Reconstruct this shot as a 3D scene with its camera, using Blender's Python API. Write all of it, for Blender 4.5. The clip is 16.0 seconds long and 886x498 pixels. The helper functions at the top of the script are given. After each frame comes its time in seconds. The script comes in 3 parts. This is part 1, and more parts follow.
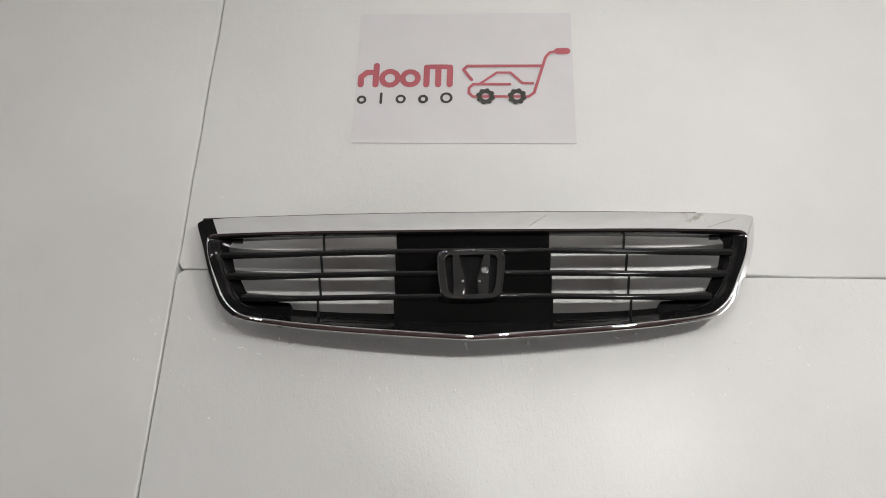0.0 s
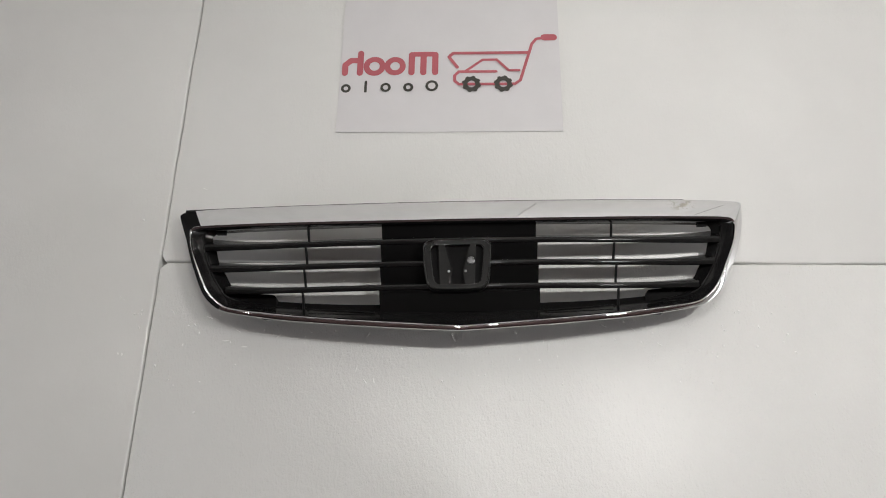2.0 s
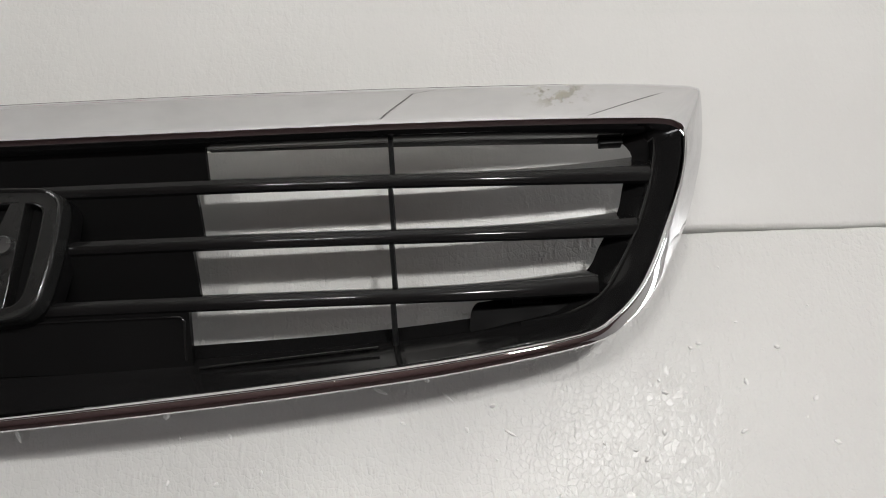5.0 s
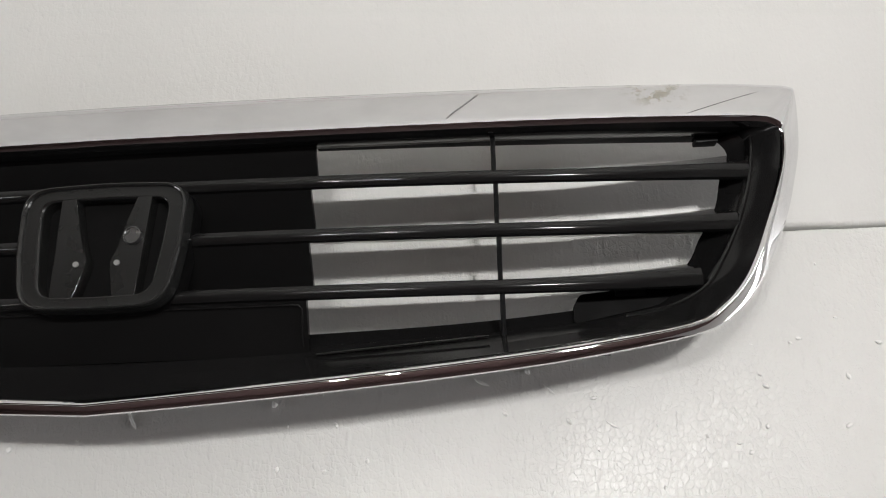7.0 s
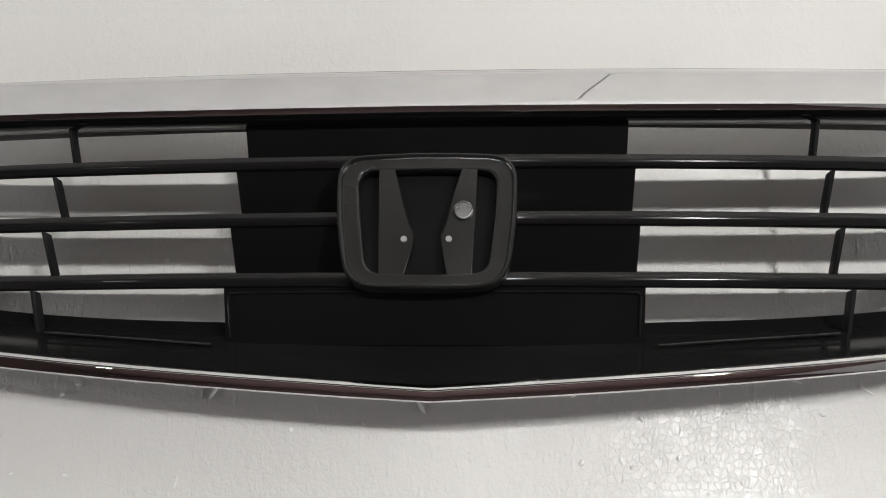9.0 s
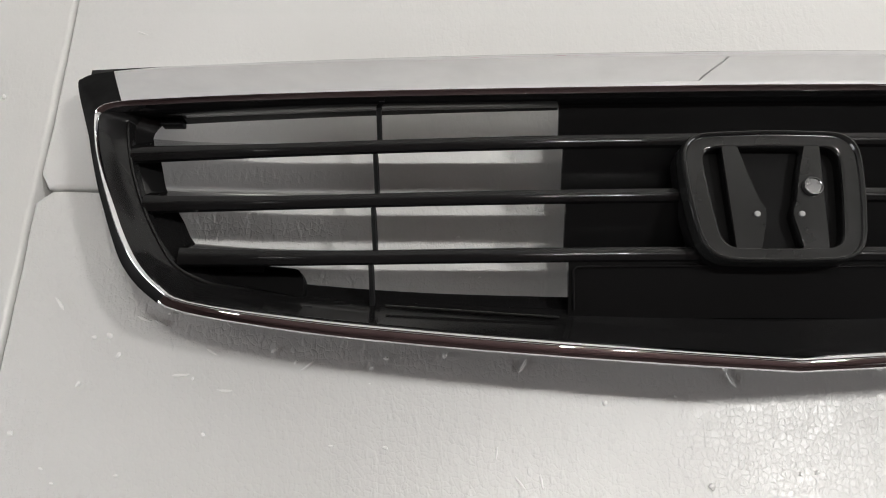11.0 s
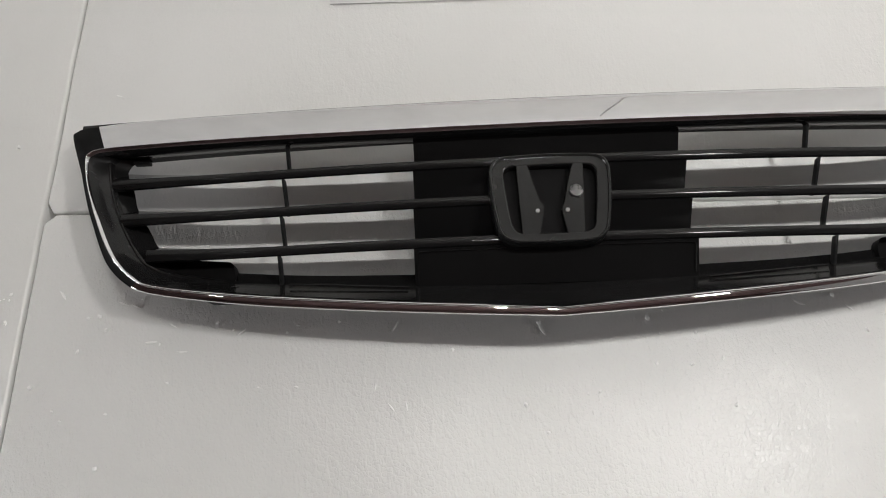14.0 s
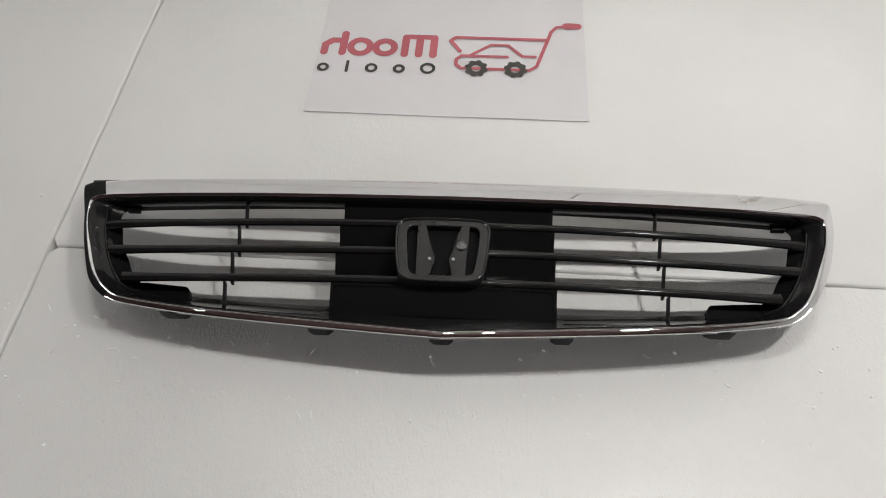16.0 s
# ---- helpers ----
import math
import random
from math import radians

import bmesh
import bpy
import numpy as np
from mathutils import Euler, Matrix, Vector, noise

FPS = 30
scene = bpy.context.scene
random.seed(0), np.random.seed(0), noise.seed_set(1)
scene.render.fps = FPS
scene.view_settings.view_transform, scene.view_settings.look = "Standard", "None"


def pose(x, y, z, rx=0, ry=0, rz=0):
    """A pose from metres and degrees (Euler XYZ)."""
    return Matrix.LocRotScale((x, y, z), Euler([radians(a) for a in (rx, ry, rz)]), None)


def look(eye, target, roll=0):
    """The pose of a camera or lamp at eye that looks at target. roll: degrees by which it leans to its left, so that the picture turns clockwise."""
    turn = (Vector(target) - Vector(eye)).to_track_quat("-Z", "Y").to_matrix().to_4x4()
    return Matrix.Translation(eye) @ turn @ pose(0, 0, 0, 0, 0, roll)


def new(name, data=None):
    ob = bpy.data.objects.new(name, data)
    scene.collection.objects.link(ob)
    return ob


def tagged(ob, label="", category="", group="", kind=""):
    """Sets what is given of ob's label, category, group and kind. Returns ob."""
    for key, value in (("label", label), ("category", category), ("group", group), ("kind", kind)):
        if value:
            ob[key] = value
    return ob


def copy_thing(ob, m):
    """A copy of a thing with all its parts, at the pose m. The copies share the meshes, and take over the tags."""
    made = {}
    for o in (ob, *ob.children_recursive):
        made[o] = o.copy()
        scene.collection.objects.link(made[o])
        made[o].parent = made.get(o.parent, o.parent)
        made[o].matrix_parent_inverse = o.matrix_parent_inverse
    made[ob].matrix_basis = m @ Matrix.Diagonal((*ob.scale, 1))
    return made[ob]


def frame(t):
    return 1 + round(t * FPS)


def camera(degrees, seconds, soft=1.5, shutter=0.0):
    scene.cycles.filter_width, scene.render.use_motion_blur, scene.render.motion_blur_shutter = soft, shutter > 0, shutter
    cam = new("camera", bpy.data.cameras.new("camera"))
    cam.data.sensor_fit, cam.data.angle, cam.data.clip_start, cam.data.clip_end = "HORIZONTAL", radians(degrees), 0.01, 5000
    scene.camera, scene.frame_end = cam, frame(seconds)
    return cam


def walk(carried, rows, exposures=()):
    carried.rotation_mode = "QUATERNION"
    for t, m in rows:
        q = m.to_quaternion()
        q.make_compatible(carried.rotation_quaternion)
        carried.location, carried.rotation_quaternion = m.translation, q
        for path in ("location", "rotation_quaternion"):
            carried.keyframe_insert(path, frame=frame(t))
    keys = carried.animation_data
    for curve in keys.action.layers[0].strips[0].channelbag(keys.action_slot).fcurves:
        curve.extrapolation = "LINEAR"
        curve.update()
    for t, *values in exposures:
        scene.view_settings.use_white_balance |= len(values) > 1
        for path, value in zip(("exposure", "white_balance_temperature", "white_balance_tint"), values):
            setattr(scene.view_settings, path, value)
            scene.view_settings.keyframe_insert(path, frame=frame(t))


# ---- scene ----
cam = camera(66.6, 16.0, soft=1.0)
PATH = [
    (0, (-0.002, -0.226, 0.785), (-0.101, 0.473, -1.087), -6.9),
    (0.5, (-0.001, -0.224, 0.784), (-0.114, 0.478, -1.085), -7.6),
    (1, (-0.001, -0.221, 0.785), (-0.104, 0.479, -1.085), -7.1),
    (1.5, (-0.003, -0.225, 0.785), (-0.09, 0.477, -1.086), -6.2),
    (2, (0.007, -0.222, 0.778), (-0.074, 0.446, -1.105), -6.4),
    (2.5, (0.006, -0.218, 0.749), (-0.091, 0.359, -1.164), -8.0),
    (3, (0.023, -0.2, 0.676), (0.012, 0.392, -1.235), -0.6),
    (3.5, (0.082, -0.176, 0.543), (0.073, 0.457, -1.355), -0.8),
    (4, (0.156, -0.14, 0.399), (0.114, 0.438, -1.515), -7.2),
    (4.2, (0.186, -0.117, 0.367), (0.194, 0.481, -1.542), -1.6),
    (6.3, (0.206, -0.06, 0.322), (0.095, 0.535, -1.584), -11.7),
    (6.5, (0.187, -0.069, 0.327), (0.119, 0.527, -1.581), -7.5),
    (6.7, (0.177, -0.087, 0.331), (0.088, 0.562, -1.559), -10.1),
    (7, (0.163, -0.09, 0.338), (0.061, 0.579, -1.544), -9.8),
    (7.5, (0.134, -0.084, 0.336), (0.029, 0.596, -1.542), -9.1),
    (8, (0.078, -0.084, 0.329), (-0.021, 0.54, -1.568), -9.3),
    (8.5, (0.044, -0.082, 0.327), (-0.064, 0.518, -1.578), -9.2),
    (8.7, (0.032, -0.081, 0.327), (-0.074, 0.519, -1.578), -8.7),
    (10.8, (-0.121, -0.098, 0.337), (-0.185, 0.502, -1.57), -5.3),
    (11, (-0.141, -0.096, 0.336), (-0.211, 0.487, -1.576), -5.5),
    (11.5, (-0.207, -0.088, 0.327), (-0.327, 0.458, -1.593), -9.0),
    (12, (-0.233, -0.087, 0.327), (-0.364, 0.471, -1.589), -8.2),
    (12.5, (-0.218, -0.095, 0.343), (-0.357, 0.436, -1.58), -11.0),
    (13, (-0.173, -0.106, 0.375), (-0.298, 0.507, -1.524), -10.1),
    (13.5, (-0.111, -0.123, 0.411), (-0.193, 0.486, -1.493), -7.8),
    (14, (-0.062, -0.152, 0.456), (-0.132, 0.49, -1.437), -7.0),
    (14.5, (-0.032, -0.192, 0.523), (-0.081, 0.5, -1.353), -4.7),
    (15, (-0.009, -0.222, 0.598), (-0.022, 0.518, -1.26), -1.2),
    (15.5, (0.006, -0.244, 0.592), (-0.071, 0.63, -1.206), -4.8),
    (16, (0.025, -0.273, 0.518), (-0.093, 0.793, -1.171), -2.5),
]
walk(cam, [(t, look(eye, target, roll)) for t, eye, target, roll in PATH],
     [(0.0, 0.04), (1.5, 0.03), (3.5, -0.08), (4.2, -0.06), (6.5, 0.07), (8.0, 0.19), (11.0, 0.31), (12.5, 0.28), (14.0, 0.09), (16.0, 0.07)])

# ---- light ----
world = bpy.data.worlds.new("room_air")
scene.world = world
world.use_nodes = True
world.node_tree.nodes["Background"].inputs[0].default_value = (0.8, 0.82, 0.85, 1)
world.node_tree.nodes["Background"].inputs[1].default_value = 0.03


def lamp(name, place, watts, radius, colour=(1.0, 0.985, 0.955)):
    data = bpy.data.lights.new(name, "POINT")
    data.energy, data.shadow_soft_size, data.color = watts, radius, colour
    ob = new(name, data)
    ob.matrix_world = Matrix.Translation(place)
    return ob


# A row of small bare lamps over the sheets: a strong one to the east, a pair over the middle, a weak one to the west.
lamp("hanging_lamp", (0.46, 0.085, 0.90), 12.8, 0.036)
lamp("middle_lamp", (-0.02, 0.085, 0.93), 4.0, 0.016)
lamp("middle_lamp", (0.09, 0.085, 0.93), 4.0, 0.016)
lamp("far_lamp", (-0.73, 0.05, 0.92), 0.7, 0.018)


def side_fill(name, place, turn, watts, wide, high):
    """An added area light low at a side of the room, without any real opening."""
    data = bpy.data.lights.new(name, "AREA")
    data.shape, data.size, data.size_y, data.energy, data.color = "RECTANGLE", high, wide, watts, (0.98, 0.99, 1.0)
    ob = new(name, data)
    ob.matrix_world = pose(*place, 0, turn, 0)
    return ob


# Added fill, low from west and east, that grazes the foam relief.
side_fill("west_fill", (-2.05, -0.60, 0.42), -90, 13.5, 1.0, 0.28)
side_fill("east_fill", (2.05, -0.40, 0.42), 90, 10.0, 1.0, 0.28)


# ---- materials ----
def material(name):
    m = bpy.data.materials.new(name)
    m.use_nodes = True
    t = m.node_tree
    return m, t.nodes, t.links, t.nodes["Principled BSDF"]


def ramp(nodes, links, source, stops):
    r = nodes.new("ShaderNodeValToRGB")
    while len(r.color_ramp.elements) < len(stops):
        r.color_ramp.elements.new(0.5)
    for e, (p, c) in zip(r.color_ramp.elements, stops):
        e.position = p
        e.color = (c, c, c, 1) if isinstance(c, float) else (*c, 1)
    links.new(source, r.inputs[0])
    return r.outputs[0]


def noise_of(nodes, links, scale, detail=4.0, rough=0.55, stretch=(1, 1, 1)):
    tc = nodes.new("ShaderNodeTexCoord")
    mp = nodes.new("ShaderNodeMapping")
    mp.inputs["Scale"].default_value = stretch
    n = nodes.new("ShaderNodeTexNoise")
    n.inputs["Scale"].default_value = scale
    n.inputs["Detail"].default_value = detail
    n.inputs["Roughness"].default_value = rough
    links.new(tc.outputs["Object"], mp.inputs[0])
    links.new(mp.outputs[0], n.inputs["Vector"])
    return n.outputs["Fac"]


def bump_of(nodes, links, height, strength, distance, under=None, sunk=False):
    b = nodes.new("ShaderNodeBump")
    b.invert = sunk
    b.inputs["Strength"].default_value = strength
    b.inputs["Distance"].default_value = distance
    links.new(height, b.inputs["Height"])
    if under:
        links.new(under, b.inputs["Normal"])
    return b.outputs[0]


def foam_material(name, relief):
    """Moulded white polystyrene sheet: cells with fine joints, flattened skin, faint stains."""
    m, n, l, b = material(name)
    tc = n.new("ShaderNodeTexCoord")
    sway = n.new("ShaderNodeTexNoise")
    sway.inputs["Scale"].default_value = 130
    push = n.new("ShaderNodeVectorMath")
    push.operation = "MULTIPLY_ADD"
    push.inputs[1].default_value = (0.0022, 0.0022, 0.0022)
    l.new(tc.outputs["Object"], sway.inputs["Vector"])
    l.new(sway.outputs["Color"], push.inputs[0])
    l.new(tc.outputs["Object"], push.inputs[2])
    v, dome = n.new("ShaderNodeTexVoronoi"), n.new("ShaderNodeTexVoronoi")
    v.feature, dome.feature = "DISTANCE_TO_EDGE", "F1"
    for one in (v, dome):
        one.inputs["Scale"].default_value = 300
        l.new(push.outputs[0], one.inputs["Vector"])
    joint = ramp(n, l, v.outputs["Distance"], [(0.0, 0.0), (0.16, 1.0)])
    patch = ramp(n, l, noise_of(n, l, 9.0, 5.0, 0.6), [(0.36, 0.35), (0.58, 1.0)])
    fine = bump_of(n, l, noise_of(n, l, 420.0, 4.0, 0.6, (1.0, 0.45, 1.0)), 0.45 * relief, 0.0006)
    ridge = ramp(n, l, noise_of(n, l, 260.0, 2.0, 0.5, (1.0, 0.42, 1.0)), [(0.52, 0.0), (0.66, 1.0)])
    raised = bump_of(n, l, ridge, 0.26 * relief, 0.0006, fine)
    wrinkle = bump_of(n, l, noise_of(n, l, 120.0, 3.0, 0.55, (1.0, 0.40, 1.0)), 0.40 * relief, 0.0009, raised)
    first = bump_of(n, l, noise_of(n, l, 40.0, 3.0, 0.5, (1.0, 0.5, 1.0)), 0.40, 0.0014, wrinkle)
    second = bump_of(n, l, joint, 0.15 * relief, 0.0005, first)
    # Each cell's flat skin leans its own way and glints on its own.
    centred, lean = n.new("ShaderNodeVectorMath"), n.new("ShaderNodeVectorMath")
    centred.operation, lean.operation = "SUBTRACT", "MULTIPLY"
    centred.inputs[1].default_value = (0.5, 0.5, 0.5)
    lean.inputs[1].default_value = (0.15, 0.15, 0.0)
    l.new(dome.outputs["Color"], centred.inputs[0])
    l.new(centred.outputs[0], lean.inputs[0])
    some, both, unit = n.new("ShaderNodeVectorMath"), n.new("ShaderNodeVectorMath"), n.new("ShaderNodeVectorMath")
    some.operation, both.operation, unit.operation = "SCALE", "ADD", "NORMALIZE"
    l.new(lean.outputs[0], some.inputs[0])
    l.new(patch, some.inputs["Scale"])
    l.new(bump_of(n, l, dome.outputs["Distance"], 0.16, 0.0008, bump_of(n, l, noise_of(n, l, 420.0, 3.0), 0.35, 0.0006), True), both.inputs[0])
    l.new(some.outputs[0], both.inputs[1])
    l.new(both.outputs[0], unit.inputs[0])
    l.new(unit.outputs[0], b.inputs["Coat Normal"])
    l.new(second, b.inputs["Normal"])
    b.inputs["Coat Roughness"].default_value = 0.25
    b.inputs["Coat IOR"].default_value = 1.5
    sheen = n.new("ShaderNodeMath")
    sheen.operation = "MULTIPLY"
    l.new(joint, sheen.inputs[0])
    l.new(patch, sheen.inputs[1])
    thin = n.new("ShaderNodeMath")
    thin.operation = "MULTIPLY"
    thin.inputs[1].default_value = 0.78
    l.new(sheen.outputs[0], thin.inputs[0])
    l.new(thin.outputs[0], b.inputs["Coat Weight"])
    stain = ramp(n, l, noise_of(n, l, 3.0, 6.0), [(0.3, (0.68, 0.675, 0.66)), (0.7, (0.75, 0.745, 0.73))])
    # The colour is slightly darker along the joints between the cells.
    joint_tone = n.new("ShaderNodeMix")
    joint_tone.data_type, joint_tone.blend_type = "RGBA", "MULTIPLY"
    joint_tone.inputs["Factor"].default_value = 1.0
    l.new(stain, joint_tone.inputs["A"])
    l.new(ramp(n, l, v.outputs["Distance"], [(0.0, 0.955), (0.07, 1.0)]), joint_tone.inputs["B"])
    l.new(joint_tone.outputs["Result"], b.inputs["Base Color"])
    l.new(ramp(n, l, noise_of(n, l, 28.0, 5.0), [(0.3, 0.30), (0.7, 0.46)]), b.inputs["Roughness"])
    b.inputs["Specular IOR Level"].default_value = 0.4
    return m


def plain_material(name, colour, rough, metal=0.0, grain=300.0, relief=0.0002, spread=0.12, streak=(1, 1, 1), spec=0.5):
    m, n, l, b = material(name)
    low, high = [tuple(min(1.0, c * k) for c in colour) for k in (1 - spread, 1 + spread)]
    l.new(ramp(n, l, noise_of(n, l, 14.0, 5.0, 0.6, streak), [(0.3, low), (0.7, high)]), b.inputs["Base Color"])
    l.new(ramp(n, l, noise_of(n, l, 45.0, 6.0, 0.65, streak), [(0.3, rough * 0.75), (0.72, rough * 1.3)]), b.inputs["Roughness"])
    l.new(bump_of(n, l, noise_of(n, l, grain, 3.0), 0.25, relief), b.inputs["Normal"])
    b.inputs["Metallic"].default_value = metal
    b.inputs["Specular IOR Level"].default_value = spec
    return m


def chrome_material():
    """Bright plating with fine haze and a rubbed, peeling patch near one end of the band."""
    m, n, l, b = material("chrome_plating")
    tc = n.new("ShaderNodeTexCoord")
    d = n.new("ShaderNodeVectorMath")
    d.operation = "DISTANCE"
    d.inputs[1].default_value = (0.262, 0.094, 0.036)
    l.new(tc.outputs["Object"], d.inputs[0])
    near = ramp(n, l, d.outputs["Value"], [(0.006, 1.0), (0.018, 0.0)])
    blot = ramp(n, l, noise_of(n, l, 140.0, 5.0, 0.7), [(0.5, 0.0), (0.56, 1.0)])
    peel = n.new("ShaderNodeMath")
    peel.operation = "MULTIPLY"
    l.new(near, peel.inputs[0])
    l.new(blot, peel.inputs[1])
    mix = n.new("ShaderNodeMix")
    mix.data_type = "RGBA"
    l.new(peel.outputs[0], mix.inputs["Factor"])
    mix.inputs["A"].default_value = (0.80, 0.80, 0.81, 1)
    mix.inputs["B"].default_value = (0.50, 0.48, 0.42, 1)
    off = n.new("ShaderNodeVectorMath")
    off.operation = "SUBTRACT"
    off.inputs[1].default_value = (0.2731, 0.0755, 0.0)
    l.new(tc.outputs["Object"], off.inputs[0])
    gates = []
    for way, stops in (((-0.3767, 0.9264, 0.0), [(0.4965, 0.0), (0.4985, 1.0), (0.5, 1.0), (0.5020, 0.0)]), ((0.9264, 0.3767, 0.0), [(0.500, 0.0), (0.502, 1.0), (0.54, 1.0), (0.546, 0.0)])):
        dot = n.new("ShaderNodeVectorMath")
        dot.operation = "DOT_PRODUCT"
        dot.inputs[1].default_value = way
        l.new(off.outputs[0], dot.inputs[0])
        half_up = n.new("ShaderNodeMath")
        half_up.operation = "MULTIPLY_ADD"
        half_up.inputs[1].default_value = 8.0 if way[0] < 0 else 1.0
        half_up.inputs[2].default_value = 0.5
        l.new(dot.outputs["Value"], half_up.inputs[0])
        gates.append(ramp(n, l, half_up.outputs[0], stops))
    line = n.new("ShaderNodeMath")
    line.operation = "MULTIPLY"
    l.new(gates[0], line.inputs[0])
    l.new(gates[1], line.inputs[1])
    wear = n.new("ShaderNodeMath")
    wear.operation = "MAXIMUM"
    l.new(line.outputs[0], wear.inputs[0])
    l.new(peel.outputs[0], wear.inputs[1])
    dark = n.new("ShaderNodeMix")
    dark.data_type = "RGBA"
    l.new(line.outputs[0], dark.inputs["Factor"])
    l.new(mix.outputs["Result"], dark.inputs["A"])
    dark.inputs["B"].default_value = (0.16, 0.155, 0.15, 1)
    l.new(dark.outputs["Result"], b.inputs["Base Color"])
    haze = ramp(n, l, noise_of(n, l, 30.0, 6.0, 0.7), [(0.35, 0.018), (0.75, 0.055)])
    add = n.new("ShaderNodeMath")
    add.operation = "MULTIPLY_ADD"
    l.new(wear.outputs[0], add.inputs[0])
    add.inputs[1].default_value = 0.35
    l.new(haze, add.inputs[2])
    l.new(add.outputs[0], b.inputs["Roughness"])
    b.inputs["Metallic"].default_value = 1.0
    return m


FOAM = foam_material("polystyrene", 1.4)
SMOOTH_FOAM = foam_material("smooth_polystyrene", 0.55)
CHROME = chrome_material()
BLACK = plain_material("black_plastic", (0.0090, 0.0088, 0.0090), 0.13, grain=900.0, relief=0.00003, spec=0.28)
MATTE = plain_material("matte_black_plastic", (0.011, 0.011, 0.0115), 0.45, grain=1200.0, relief=0.00006, spec=0.2)
DEEP = plain_material("deep_black_plastic", (0.0075, 0.0074, 0.0075), 0.20, grain=1200.0, relief=0.00003, spec=0.10)
# Darkest and least glossy of the black plastics.
DULL = plain_material("dull_black_plastic", (0.0060, 0.0058, 0.0060), 0.50, grain=1200.0, relief=0.00006, spec=0.05)
GREY = plain_material("badge_plastic", (0.0150, 0.0152, 0.0150), 0.13, grain=700.0, relief=0.00003, spread=0.25, spec=0.5)
PIN = plain_material("pale_plastic", (0.26, 0.26, 0.255), 0.40)
STEEL = plain_material("dull_steel", (0.15, 0.15, 0.15), 0.30, 0.9)
PAPER = plain_material("printed_paper", (0.64, 0.625, 0.635), 0.62, grain=1500.0, relief=0.00006, spread=0.03, spec=0.3)
RED = plain_material("red_ink", (0.44, 0.115, 0.135), 0.55, spread=0.08, spec=0.3)
INK = plain_material("dark_ink", (0.055, 0.052, 0.045), 0.55, spread=0.15, spec=0.3)
CRUMB = plain_material("loose_polystyrene", (0.86, 0.855, 0.84), 0.45, grain=900.0, relief=0.0001, spread=0.04)
WHITE_WALL = plain_material("white_wall_paint", (0.80, 0.79, 0.765), 0.55, grain=120.0, relief=0.001, spread=0.05)
CEILING_PAINT = plain_material("brown_ceiling_paint", (0.095, 0.053, 0.051), 0.65, grain=120.0, relief=0.001)
PALE_WALL = plain_material("pale_wall_paint", (0.72, 0.71, 0.70), 0.60, grain=120.0, relief=0.001)
BROWN_WALL = plain_material("dark_brown_wall", (0.060, 0.036, 0.035), 0.60, grain=120.0, relief=0.001)
UNDER = plain_material("bare_floor", (0.22, 0.21, 0.20), 0.70, grain=90.0, relief=0.001)


# ---- mesh tools ----
def finish(name, bm, mat, parent=None, label="", angle=35.0):
    bmesh.ops.recalc_face_normals(bm, faces=bm.faces)
    me = bpy.data.meshes.new(name)
    bm.to_mesh(me)
    bm.free()
    me.materials.append(mat)
    me.shade_smooth()
    me.set_sharp_from_angle(angle=radians(angle))
    ob = new(name, me)
    ob.parent = parent
    if label:
        ob["label"] = label
    return ob


part = finish


def loft(bm, sections, capped=True, ring=False):
    """Skins closed sections that follow one another."""
    rows = [[bm.verts.new(p) for p in s] for s in sections]
    pairs = list(zip(rows, rows[1:])) + ([(rows[-1], rows[0])] if ring else [])
    for a, b in pairs:
        k = len(a)
        for i in range(k):
            bm.faces.new((a[i], a[(i + 1) % k], b[(i + 1) % k], b[i]))
    if capped and not ring:
        bm.faces.new(rows[0][::-1])
        bm.faces.new(rows[-1])
    return bm


def block(bm, lo, hi, bevel=0.0):
    got = bmesh.ops.create_cube(bm, size=1.0)["verts"]
    for v in got:
        v.co = Vector([(a + b) / 2 + c * (b - a) for a, b, c in zip(lo, hi, v.co)])
    if bevel:
        edges = list({e for v in got for e in v.link_edges})
        bmesh.ops.bevel(bm, geom=edges, offset=bevel, segments=2, affect="EDGES", profile=0.6)
    return bm


def prism(bm, outline, low, high, bevel=0.0):
    """A plate with the given outline in plan between two heights; high may be a function of x and y."""
    top = high if callable(high) else (lambda x, y: high)
    a = [bm.verts.new((x, y, low)) for x, y in outline]
    b = [bm.verts.new((x, y, top(x, y))) for x, y in outline]
    k = len(outline)
    for i in range(k):
        bm.faces.new((a[i], a[(i + 1) % k], b[(i + 1) % k], b[i]))
    bm.faces.new(a[::-1])
    f = bm.faces.new(b)
    if bevel:
        bmesh.ops.bevel(bm, geom=list(f.edges), offset=bevel, segments=2, affect="EDGES", profile=0.6)
    return bm


def rounded(points, radius, steps=5):
    """A closed outline with its corners rounded."""
    out = []
    k = len(points)
    for i in range(k):
        p0, p, p1 = (Vector(points[(i + d) % k]) for d in (-1, 0, 1))
        r = min(radius, (p0 - p).length * 0.45, (p1 - p).length * 0.45)
        a, b = p + (p0 - p).normalized() * r, p + (p1 - p).normalized() * r
        for s in range(steps + 1):
            u = s / steps
            out.append(tuple((1 - u) ** 2 * a + 2 * u * (1 - u) * p + u * u * b))
    return out


def smooth_path(points, steps):
    """Catmull-Rom through 3D points."""
    pts = [Vector(p) for p in points]
    out = []
    for i in range(len(pts) - 1):
        p0, p1, p2, p3 = pts[max(i - 1, 0)], pts[i], pts[i + 1], pts[min(i + 2, len(pts) - 1)]
        for s in range(steps):
            u = s / steps
            out.append(0.5 * (2 * p1 + (p2 - p0) * u + (2 * p0 - 5 * p1 + 4 * p2 - p3) * u * u + (3 * p1 - p0 - 3 * p2 + p3) * u ** 3))
    out.append(pts[-1])
    return out


